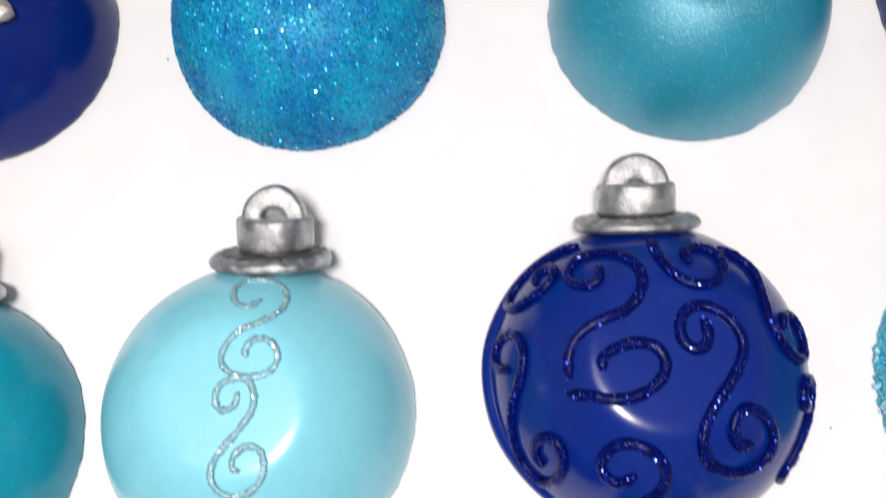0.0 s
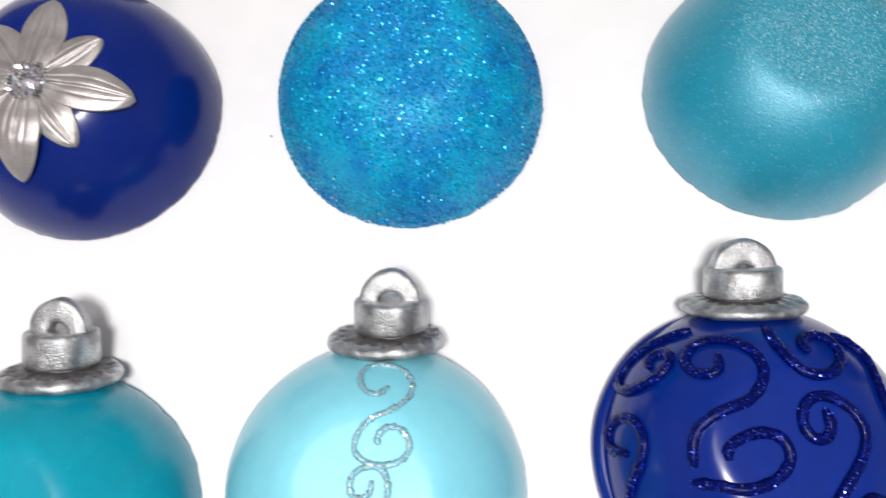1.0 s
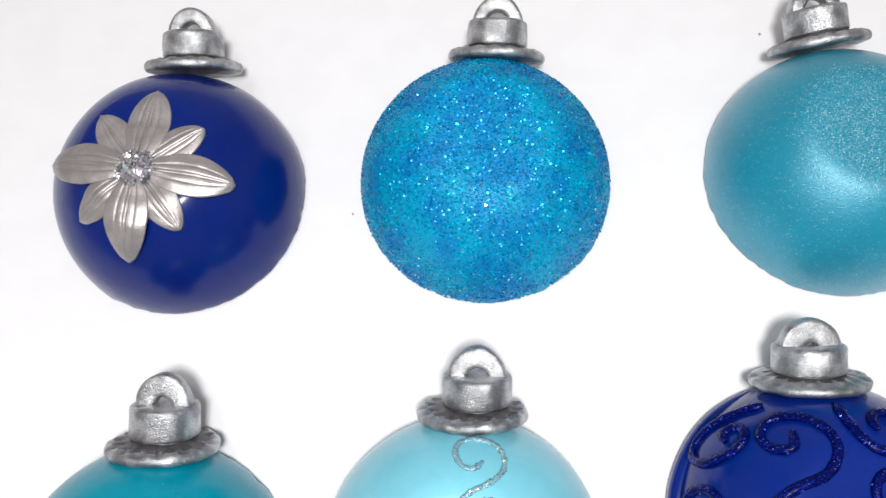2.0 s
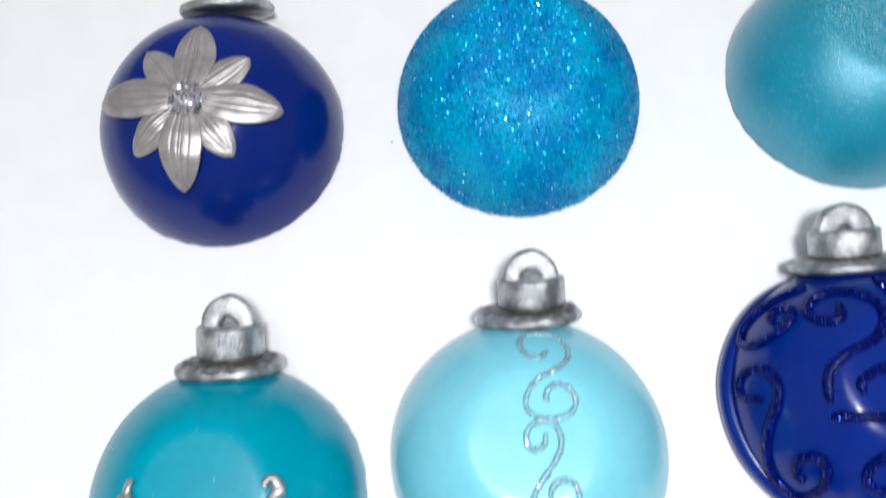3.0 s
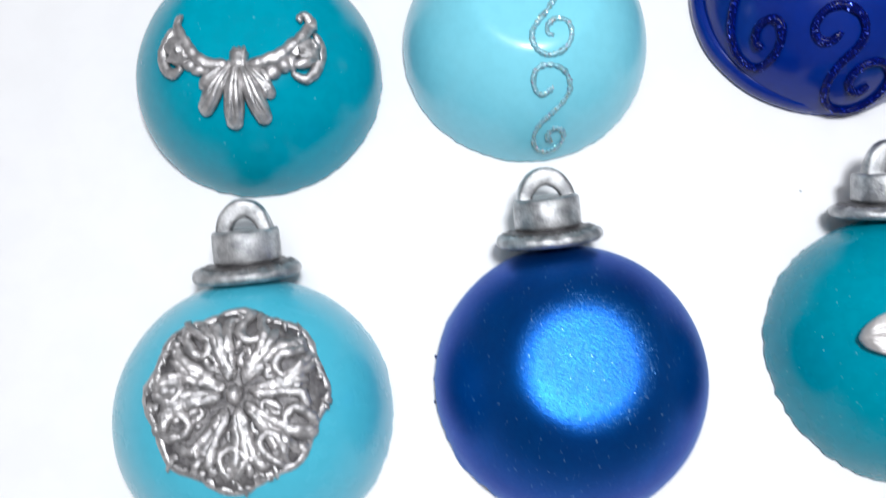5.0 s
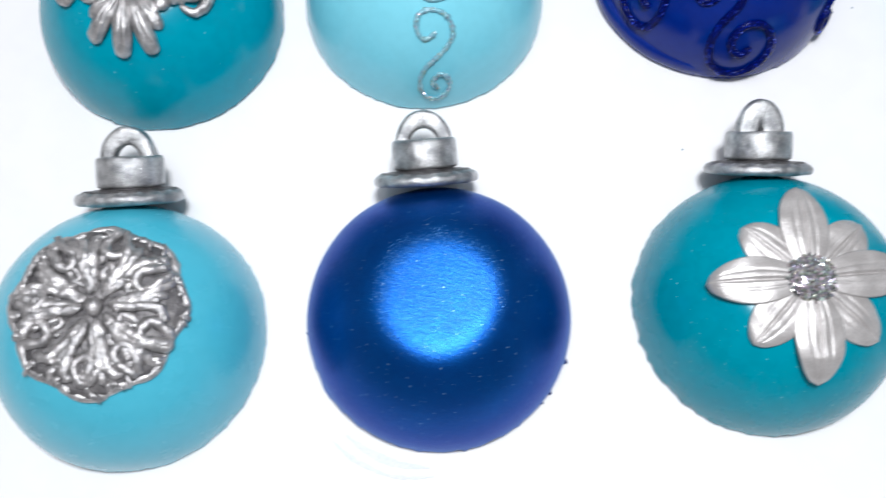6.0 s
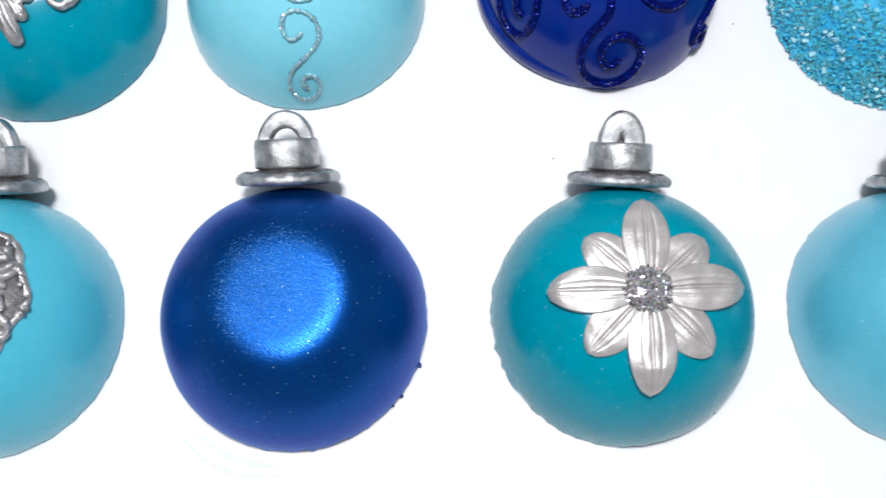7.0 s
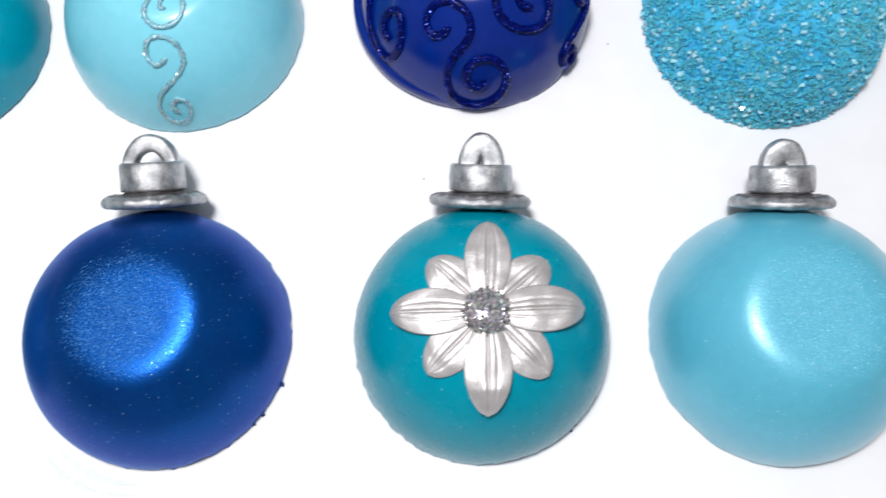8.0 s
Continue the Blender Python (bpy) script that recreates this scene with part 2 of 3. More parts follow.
def piped(name, mat, parent, pts, radius, label="", flat=0.7, seed=0, bead=0.12, spark=None, thick=2.6):
    """A line of piped gel along a plane line, laid over the dome."""
    line = smooth_line([Vector((p[0], p[1], 0)) for p in pts], radius * 0.55)
    pts3 = [drape(p.x, p.y, radius * 0.35) for p in line]
    n = len(pts3)
    radii = []
    for k in range(n):
        end = min(1.0, 0.55 + 0.15 * min(k, n - 1 - k))
        radii.append(radius * end * (1 + bead * noise.noise(Vector((k * 0.45, seed * 7.1, 0.3))) * 2))
    gel = part(name, tube(pts3, radii, 8, flat), mat, parent, label)
    if spark:
        rng = random.Random(seed * 17 + 3)
        bits = []
        for _ in range(int(n * thick)):
            k = rng.randrange(n)
            p = pts3[k]
            up = Vector((p.x, p.y, p.z)).normalized()
            d = (pts3[min(k + 1, n - 1)] - pts3[max(k - 1, 0)]).normalized()
            side = d.cross(up).normalized()
            a = rng.uniform(0.25, math.pi - 0.25)
            out = side * math.cos(a) + up * (flat * math.sin(a))
            c = p + out * (radii[k] * 1.02)
            q = (side * math.cos(a) + up * math.sin(a)).to_track_quat("Z", "Y").to_matrix() @ Euler((rng.gauss(0, 0.45), rng.gauss(0, 0.45), rng.uniform(0, 6.28))).to_matrix()
            w = rng.uniform(0.00012, 0.00027)
            bits.append(([c + q @ Vector((w * math.cos(b), w * math.sin(b), 0)) for b in (0, 1.05, 2.09, 3.14, 4.19, 5.24)], [(0, 1, 2, 3, 4, 5)]))
        tagged(part("glitter", merged(bits), spark, gel, "tiny glitter flakes in the gel", smooth=False), kind="stuff")
    return gel


def dome(mat, parent, label, seed=0, rough_edge=0.00025, radius=1.0, soft=0.0013):
    """The moulded half-ball shell: flattened crown, slightly uneven rim, closed below."""
    prof = [(0.0, 0.0002), (R * 0.6, 0.0001), (R - 0.0008, 0.0)]
    edge = [math.radians(a) for a in np.linspace(0.6, 60.0, 44)]
    prof += [(R * math.cos(a), R * math.sin(a)) for a in edge]
    prof += [(r, 0) for r in np.linspace(R * math.cos(edge[-1]), 0.0, 22)[1:]]
    verts, faces = lathe(prof, 128)
    out = []
    for v in verts:
        if v.z < 0.00025:
            z = v.z
        else:
            z = surf(v.x, v.y, soft)
        if v.z == 0 and math.hypot(v.x, v.y) < R * 0.5:
            z = surf(v.x, v.y, soft)
        w = noise.noise(Vector((v.x * 60 + seed * 3.7, v.y * 60, z * 60))) * 0.0003
        low = max(0.0, 1 - z / 0.004)
        w += low * rough_edge * 2 * noise.noise(Vector((v.x * 420 + seed, v.y * 420, 1.3)))
        k = radius * (1 + w / R)
        out.append(Vector((v.x * k, v.y * k, z * (1 + 0.4 * w / R))))
    return part("dome", (out, faces), mat, parent, label)


def cap(parent, turn=0.0, yaw=0.0, dist=0.0350, lean=24.0, loop_wide=0.0074, loop_thick=0.0018, loop_turn=0.0, seed=0, twist=0.0, size=1.0, long=1.0, dark=True, shift=0.0, loop_high=0.0080):
    """The silver hanger cap pressed against the top of the ball: fluted plate, band and loop along a leaning axis."""
    a = radians(turn)
    m = pose(-dist * math.sin(a), dist * math.cos(a), 0.0117, 0, 0, yaw) @ pose(0, 0, 0, -(90 - lean), 0, 0) @ pose(0, 0, 0, 0, 0, twist)

    def put(v):
        q = Vector((v.x * size + shift * min(1.0, max(0.0, v.z - 0.0015) / 0.002), v.y * size, v.z * size * long))
        q = q + Vector((noise.noise(q * 260 + Vector((seed, 0, 0))), noise.noise(q * 260 + Vector((0, seed, 5))), noise.noise(q * 260 + Vector((9, 0, seed))))) * 0.00022
        q = m @ q
        q.z = max(q.z, 0.0003)
        return q

    plate = [(0.0, -0.0010), (0.0105, -0.0010), (0.0133, -0.0009), (0.0139, -0.0005), (0.0141, 0.0003), (0.0140, 0.0010), (0.0136, 0.0015)]
    plate += [(r, 0.0016 + 0.0012 * (0.0134 - r) / 0.0054) for r in np.linspace(0.0133, 0.0080, 12)] + [(0.0, 0.0028)]
    verts, faces = lathe(plate, 132)
    fluted = []
    for v in verts:
        r, a = math.hypot(v.x, v.y), math.atan2(v.y, v.x) + seed
        wave = abs(math.cos(8 * a)) - 0.5
        if 0.0085 < r < 0.0139 and v.z > 0.0008:
            v.z += 0.0011 * wave * max(0.0, 1 - abs(r - 0.0118) / 0.0024)
        if r > 0.012:
            k = 1 + 0.012 * wave
            v.x, v.y = v.x * k, v.y * k
        fluted.append(v)
    plate_ob = part("plate", ([put(v) for v in fluted], faces), M_SILVER, parent)
    plate_ob.data.materials.append(M_PATINA_SHADE)
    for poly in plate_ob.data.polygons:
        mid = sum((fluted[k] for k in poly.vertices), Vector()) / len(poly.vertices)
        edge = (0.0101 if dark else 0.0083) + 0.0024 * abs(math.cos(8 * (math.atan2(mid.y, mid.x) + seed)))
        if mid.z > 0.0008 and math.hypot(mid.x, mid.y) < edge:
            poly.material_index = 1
    # neck below the band: shade of the gap put into its dark colour
    part("neck", lathe([(0.0, 0.0020), (0.0079, 0.0020), (0.0076, 0.0024), (0.0078, 0.0034), (0.0, 0.0034)], 48, put), M_PATINA_SHADE, parent, "narrow tarnished neck with the gap's shade put into its colour")
    band = [(0.0, 0.0031), (0.0080, 0.0031), (0.0086, 0.0033), (0.0088, 0.0038), (0.0088, 0.0064), (0.0087, 0.0096), (0.0085, 0.0103), (0.0080, 0.0106), (0.0055, 0.0106), (0.0, 0.0106)]
    part("band", lathe(band, 72, put), M_SILVER, parent)
    c, s = math.cos(math.radians(loop_turn)), math.sin(math.radians(loop_turn))
    mid = loop_wide - loop_thick
    pts = [Vector((mid * math.cos(a) * c, mid * math.cos(a) * s, 0.0088 + (loop_high + 0.0012 - 1.3 * loop_thick) * math.sin(a))) for a in np.linspace(0, math.pi, 25)]
    verts, faces = [], []
    n = 14
    for p, a in zip(pts, np.linspace(0, math.pi, 25)):
        out = Vector((math.cos(a) * c, math.cos(a) * s, math.sin(a)))
        side = Vector((-s, c, 0))
        for i in range(n):
            b = 2 * math.pi * i / n
            cb, sb = math.cos(b), math.sin(b)
            verts.append(put(p + out * (loop_thick * (1 + 0.3 * math.sin(a)) * math.copysign(abs(cb) ** 0.45, cb)) + side * (0.0023 * math.copysign(abs(sb) ** 0.45, sb))))
    for k in range(24):
        for i in range(n):
            j = (i + 1) % n
            faces.append((k * n + i, (k + 1) * n + i, (k + 1) * n + j, k * n + j))
    part("hanger_loop", (verts, faces), M_SILVER, parent)


def ornament(x, y, label, turn=0.0):
    ob = new("christmas_ornament")
    ob.location, ob.rotation_euler = (x, y, 0.0005), (0, 0, radians(turn))
    return tagged(ob, label, "ornament", "ornaments on the white board")


def petal(parent, cx, cy, angle, length, width, height, drop, seed, full=0.56, skew=1.28, mat=None):
    """One fondant petal: pointed oval, creased down its middle, veined, resting on the dome."""
    nu, nv = 26, 41
    top, ca, sa = [], math.cos(angle), math.sin(angle)
    for i in range(nu):
        u = i / (nu - 1)
        s = 0.10 + 0.90 * u
        w = width * max(0.0, math.sin(math.pi * s ** skew)) ** full + 0.00012
        for j in range(nv):
            v = -1 + 2 * j / (nv - 1)
            along, across = length * s, w * v
            x, y = cx + along * ca - across * sa, cy + along * sa + across * ca
            arch = height + 0.0007 * (1 - abs(v) ** 2.2)
            arch -= drop * s * s
            arch += 0.0007 * math.sin(math.pi * u * 0.8) + 0.0003 * noise.noise(Vector((x * 240, y * 240, seed)))
            h = surf(x, y)
            z = max(h + 0.0008 + 0.0006 * (1 - v * v), min(arch, h + 0.0034 + 0.0006 * (1 - v * v)))
            crease = 0.0011 * math.exp(-(v / 0.055) ** 2) + 0.00022 * math.exp(-((abs(v) - 0.40) / 0.06) ** 2)
            top.append(Vector((x, y, max(h + 0.0004, z - crease * (1 - 0.35 * u) * min(1.0, 6 * (1 - u))))))
    verts = top + [p - Vector((0, 0, 0.0009)) for p in top]
    faces, k = [], nu * nv
    for i in range(nu - 1):
        for j in range(nv - 1):
            a = i * nv + j
            faces.append((a, a + nv, a + nv + 1, a + 1))
            faces.append((k + a, k + a + 1, k + a + nv + 1, k + a + nv))
    rim = [j for j in range(nv)] + [i * nv + nv - 1 for i in range(1, nu)] + [(nu - 1) * nv + j for j in range(nv - 2, -1, -1)] + [i * nv for i in range(nu - 2, 0, -1)]
    for a, b in zip(rim, rim[1:] + rim[:1]):
        faces.append((a, b, k + b, k + a))
    return part("petal", (verts, faces), mat or M_SILVER_PETAL, parent)


def flower(parent, cx, cy, turn, long_petal, short_petal, wide, height=0.0338, drop=0.0036, seed=0, uneven=(), full=0.56, skew=1.28, mat=None, short_wide=1.0, dust=0.0061, grains=760):
    """A silver fondant flower of eight petals with a heap of disco dust in its middle."""
    heart = part("flower", lathe([(0.0, height - 0.0025), (dust * 0.75, height - 0.0025), (dust * 0.87, height + 0.0004), (dust * 0.8, height + 0.0015), (dust * 0.46, height + 0.0024), (0.0, height + 0.0026)], 32,
                                 lambda v: v + Vector((cx, cy, 0))), M_DISCO, parent, "silver fondant flower with a glittering middle")
    for i in range(8):
        long = i % 2 == 0
        a = radians(turn + 45 * i) + random.uniform(-0.02, 0.02)
        grow, bend = dict(uneven).get(i, (1.0, 0.0))
        petal(heart, cx, cy, a + radians(bend), (long_petal if long else short_petal) * grow * random.uniform(0.98, 1.02), wide * (1.0 if long else short_wide),
              height + (0.0004 if long else -0.0004), drop, seed + i * 3.1, full, skew, mat)
    rng = random.Random(seed + 5)
    bits = []
    for _ in range(grains):
        r, a = dust * math.sqrt(rng.random()), rng.uniform(0, 6.283)
        z = height + 0.0026 - 0.0021 * (r / dust) ** 2 + rng.uniform(0, 0.0005)
        q = Euler((rng.uniform(-0.9, 0.9), rng.uniform(-0.9, 0.9), rng.uniform(0, 6.28))).to_matrix()
        s = rng.uniform(0.00024, 0.00052)
        c = Vector((cx + r * math.cos(a), cy + r * math.sin(a), z))
        ring = [c + q @ Vector((s * math.cos(b), s * math.sin(b), 0)) for b in (0, 1.05, 2.09, 3.14, 4.19, 5.24)]
        bits.append((ring, [(0, 1, 2, 3, 4, 5)]))
    part("disco_dust", merged(bits), M_DISCO, heart, "holographic silver disco dust", smooth=False)["kind"] = "stuff"


def blob(pts, radii, flat=0.75, lift=0.0, n=10):
    """A modelled roll of fondant through arc points, tapering, laid on the dome."""
    line = smooth_line([Vector((p[0], p[1], 0)) for p in pts], 0.0007)
    m = len(line)
    rr = []
    for k in range(m):
        t = k / (m - 1) * (len(radii) - 1)
        i = min(int(t), len(radii) - 2)
        r = radii[i] + (radii[i + 1] - radii[i]) * (t - i)
        end = min(k, m - 1 - k)
        rr.append(r * min(1.0, 0.45 + 0.3 * end))
    return tube([drape(p.x, p.y, lift + rr[k] * 0.35) for k, p in enumerate(line)], rr, n, flat)


def chiselled(shape, depth, size, seed):
    """The same shape with its surface worked unevenly, as in pressed and brushed fondant."""
    out = []
    for v in shape[0]:
        q = v * size + Vector((seed, 0, 0))
        out.append(v + Vector((noise.noise(q), noise.noise(q + Vector((0, 7, 0))), noise.noise(q + Vector((0, 0, 13))))) * depth)
    return out, shape[1]


def mm(*pts):
    return [Vector((a / 1000, b / 1000)) for a, b in pts]

# ---- the place: a white board on a table, closed in by an unseen plain white room ----


def slab(name, lo, hi, mat):
    bm = bmesh.new()
    bmesh.ops.create_cube(bm, size=1)
    for v in bm.verts:
        v.co = Vector([lo[i] + (v.co[i] + 0.5) * (hi[i] - lo[i]) for i in range(3)])
    bmesh.ops.bevel(bm, geom=bm.edges[:], offset=0.002, segments=2, affect="EDGES")
    return tagged(part(name, bm, mat, smooth=False), kind="structure")


def board():
    """The white board, a sheet with a very faint wave in it."""
    n, half = 120, 1.2
    verts = []
    for i in range(n + 1):
        for j in range(n + 1):
            x, y = -half + 2 * half * i / n, -half + 2 * half * j / n
            verts.append((x, y, 0.0))
    faces = [(i * (n + 1) + j, (i + 1) * (n + 1) + j, (i + 1) * (n + 1) + j + 1, i * (n + 1) + j + 1) for i in range(n) for j in range(n)]
    tagged(part("tabletop", (verts, faces), M_BOARD), "smooth white board under the ornaments", kind="structure")


board()
# unseen walls and ceiling, added for fill light and reflections
slab("unseen_wall_north", (-1.25, 1.2, -0.05), (1.25, 1.25, 1.7), M_PLASTER)
slab("unseen_wall_south", (-1.25, -1.25, -0.05), (1.25, -1.2, 1.7), M_PLASTER)
slab("unseen_wall_west", (-1.25, -1.2, -0.05), (-1.2, 1.2, 1.7), M_PLASTER)
slab("unseen_wall_east", (1.2, -1.2, -0.05), (1.25, 1.2, 1.7), M_PLASTER)
slab("unseen_ceiling", (-1.25, -1.25, 1.6), (1.25, 1.25, 1.65), M_CEILING)

# ---- first row ----
o = ornament(-0.0791, 0.2016, "navy blue half-ball ornament with a large silver fondant flower")
dome(M_NAVY, o, "glossy navy blue shell", 1)
cap(o, -6.4, -1.5, 0.0360, seed=1, loop_wide=0.0070)
flower(o, -0.0014, -0.0059, -8, 0.0250, 0.0197, 0.0056, 0.0332, 0.0050, 3, ((0, (0.99, -2)), (1, (1.03, -4)), (2, (0.93, -1)), (3, (1.0, -3)), (4, (1.02, -2)), (6, (0.90, 0)), (7, (0.97, -2))), 0.62, 1.2, M_SILVER_PETAL_DULL, 0.82, 0.0052, 430)


def coated(parent, mat, count, size, seed, name, label, box=False, lift=0.0, tumble=0.38, crown=0.0):
    """Grains stuck over the dome, or over its crown alone: flat flakes, or small blocky crystals."""
    rng = np.random.default_rng(seed)
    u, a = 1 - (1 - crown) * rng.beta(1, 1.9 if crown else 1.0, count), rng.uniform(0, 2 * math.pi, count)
    verts, faces = [], []
    corners = [(-1, -1, -1), (1, -1, -1), (1, 1, -1), (-1, 1, -1), (-1, -1, 1), (1, -1, 1), (1, 1, 1), (-1, 1, 1)]
    sides = [(0, 3, 2, 1), (4, 5, 6, 7), (0, 1, 5, 4), (1, 2, 6, 5), (2, 3, 7, 6), (3, 0, 4, 7)]
    for i in range(count):
        h = u[i]
        rho = R * math.sqrt(max(0.0, 1 - h * h))
        x, y = rho * math.cos(a[i]), rho * math.sin(a[i])
        z = surf(x, y)
        nrm = Vector((x, y, z)) / R if z < FLAT - 0.0012 else Vector((0, 0, 1))
        base = nrm.to_track_quat("Z", "Y").to_matrix()
        spin = Euler((rng.normal(0, tumble), rng.normal(0, tumble), rng.uniform(0, 6.28))).to_matrix()
        q = base @ spin
        c = Vector((x, y, z)) + nrm * (lift + rng.uniform(0, size * 0.7))
        c.z = max(c.z, size * 0.6)
        k = len(verts)
        s = size * rng.uniform(0.55, 1.15)
        if box:
            sx, sy, sz = s * rng.uniform(0.6, 1.3), s * rng.uniform(0.5, 0.9), s * rng.uniform(0.4, 0.8)
            verts += [c + q @ Vector((sx * p, sy * r, sz * t)) for p, r, t in corners]
            faces += [tuple(k + f for f in face) for face in sides]
        else:
            verts += [c + q @ Vector((s * math.cos(b), s * math.sin(b), 0)) for b in (0, 1.05, 2.09, 3.14, 4.19, 5.24)]
            faces.append((k, k + 1, k + 2, k + 3, k + 4, k + 5))
    tagged(part(name, (verts, faces), mat, parent, label, smooth=False), kind="stuff")


o = ornament(0.0094, 0.2014, "bright blue half-ball ornament covered in fine glitter")
dome(M_FLAKE_BASE, o, "bright blue glittered shell", 2, 0.0006)
coated(o, M_FLAKE, 34000, 0.00031, 21, "glitter", "bright blue metallic glitter flakes")
coated(o, M_FLAKE_BRIGHT, 500, 0.00033, 22, "bright_glitter", "pale sparkling glitter flakes", lift=0.0002)
cap(o, -8, -5.5, 0.0350, seed=2)

o = ornament(0.1085, 0.1991, "pearly teal half-ball ornament dusted with silver shimmer")
dome(M_TEAL_PEARL, o, "pearly teal shell with shimmer dust", 3, soft=0.0016)
# pale flakes on the crown only: its sheen put into the dust colour
coated(o, M_DUST_SHEEN, 10000, 0.00011, 31, "dust_and_crown_sheen", "fine silver shimmer dust with the flat crown's sheen in its colour", lift=0.00005, tumble=0.34, crown=0.80)
cap(o, 2.3, 7.5, 0.0360, seed=3)

o = ornament(0.1945, 0.1990, "plain navy blue half-ball ornament at the end of its row")
dome(M_NAVY, o, "glossy navy blue shell", 4)
cap(o, 0, seed=4)

# ---- second row ----
o = ornament(-0.0783, 0.0946, "teal half-ball ornament with a silver winged scroll ornament")
dome(M_TEAL, o, "glossy teal shell", 5, 0.0003, radius=0.985)
cap(o, -4.8, -4, 0.0330, seed=5, loop_wide=0.0072, loop_thick=0.0022, long=1.08, shift=0.0005)


def winged_scroll(parent):
    """Moulded silver swag: a fluted fan in the middle and two scrolled wings of shell lobes."""
    fan = [blob(mm((0.5, -7.0), (0.2, -9.5), (0.0, -13.0)), [0.0026, 0.0024, 0.0026], 0.7, 0.0005)]
    for off in (-1.3, 0.0, 1.3):
        fan.append(blob(mm((0.5 + off, -6.8), (0.1 + 0.9 * off, -13)), [0.0008, 0.0008], 0.9, 0.0018, 7))
    for tip, mid, w in (((-3.0, -28.0), (-1.6, -19.5), 2.7), ((-11.2, -23.4), (-6.4, -17.4), 2.5), ((6.0, -27.0), (3.1, -19.4), 2.5), ((-10.6, -16.8), (-5.6, -13.8), 2.0), ((8.4, -20.6), (4.8, -15.6), 2.0)):
        fan.append(blob(mm((0.06 * tip[0], -9.5), mid, tip), [0.0008, w * 0.0007, w * 0.001, w * 0.001, w * 0.0007], 0.55, 0.0003))
        d = Vector((tip[0], tip[1] + 10)).normalized()
        for off in (-0.42, 0.42):
            ox, oy = -d.y * off * w, d.x * off * w
            fan.append(blob(mm((0.06 * tip[0], -10), (mid[0] + 0.6 * ox, mid[1] + 0.6 * oy), (tip[0] * 0.93 + ox, -10 + (tip[1] + 10) * 0.90 + oy)), [0.0004, w * 0.00032, w * 0.00042, w * 0.0003], 0.9, w * 0.00062, 7))
    centre = part("winged_scroll", merged(fan), M_SILVER_LACE, parent, "silver moulded swag with a fluted fan and scrolled wings")

    def wing(beam, radii, shell, ball, size, leaves, lobes):
        web = [(0.5 * (p[0] + ball[0]), 0.5 * (p[1] + ball[1])) for p in (beam[1], beam[2], beam[3], ball)]
        bits = [blob(mm(*beam), [0.85 * r for r in radii], 0.8, 0.0009), blob(mm(*shell), [0.0010, 0.0014, 0.0015, 0.0014, 0.0010], 0.8, 0.0004),
                blob(mm(*web), [0.0030, 0.0036, 0.0044, 0.0042], 0.22),
                blob(mm((ball[0] - 0.3, ball[1] + 0.9), (ball[0] + 0.3, ball[1] - 0.9)), [size, size], 0.42, 0.0)]
        for line, r in leaves:
            bits.append(blob(mm(*line), [r * 0.7, r, r * 0.6], 0.8, 0.0005, 8))
        for (ax, ay), (bx, by), w in lobes:
            bits.append(blob(mm((ax, ay), (bx, by)), [w * 0.8, w], 0.6, 0.0001))
            bits.append(blob(mm((ax, ay), (bx, by)), [w * 0.35, w * 0.4], 0.8, w * 0.45, 7))
        part("wing", chiselled(merged(bits), 0.0004, 500, beam[0][0]), M_SILVER_LACE, centre)

    wing([(-2.5, -11.8), (-8.3, -11.0), (-11.8, -8.0), (-14.8, -2.8), (-16.2, 1.6), (-14.8, 4.6)], [0.0017, 0.0020, 0.0020, 0.0019, 0.0016, 0.0008],
         [(-16.8, 1.4), (-19.4, -2.0), (-21.2, -5.6), (-20.4, -9.6), (-17.8, -12.0), (-15.2, -10.6)], (-17.3, -7.4), 0.0042,
         [([(-15.2, -2.6), (-17.4, -2.8), (-19.4, -4.6)], 0.0016), ([(-14.0, -5.6), (-14.8, -8.4), (-14.8, -10.4)], 0.0016)],
         [((-12.8, -8.6), (-13.2, -11.8), 0.0021), ((-10.4, -10.4), (-10.8, -13.2), 0.0022), ((-7.6, -11.8), (-8.6, -14.4), 0.0020)])
    wing([(2.4, -12.4), (9.2, -11.6), (13.6, -8.4), (17.4, -5.0), (19.8, -1.6), (19.4, 1.0), (17.8, 1.9), (16.4, 0.7), (17.2, -0.4)], [0.0018, 0.0022, 0.0022, 0.0020, 0.0019, 0.0018, 0.0016, 0.0014, 0.0012],
         [(20.0, -3.0), (22.0, -6.4), (21.6, -10.2), (20.2, -13.8), (16.8, -16.2), (13.8, -14.4)], (16.9, -11.4), 0.0047,
         [([(18.0, -5.2), (20.0, -6.8), (20.6, -9.4)], 0.0017), ([(16.0, -6.8), (17.6, -8.2), (19.4, -10.2)], 0.0016), ([(14.4, -8.2), (14.2, -11.0), (14.2, -14.0)], 0.0016)],
         [((11.8, -10.4), (12.4, -14.4), 0.0024), ((8.8, -12.2), (9.2, -16.2), 0.0023), ((6.0, -13.2), (6.8, -17.4), 0.0021)])


winged_scroll(o)

o = ornament(-0.0004, 0.0987, "light blue half-ball ornament with a band of silver glitter scrolls")
dome(M_LIGHT, o, "glossy light blue shell", 6)
cap(o, -6, -2.8, 0.0347, seed=6, lean=27, long=0.99, shift=0.0013, loop_thick=0.0021)


def glitter_scroll(seed, *pts):
    piped("glitter_scroll", M_SILVER_GEL, o, mm(*pts), 0.00070, "silver holographic glitter gel", 0.7, seed, 0.22, M_HOLO, 1.8)


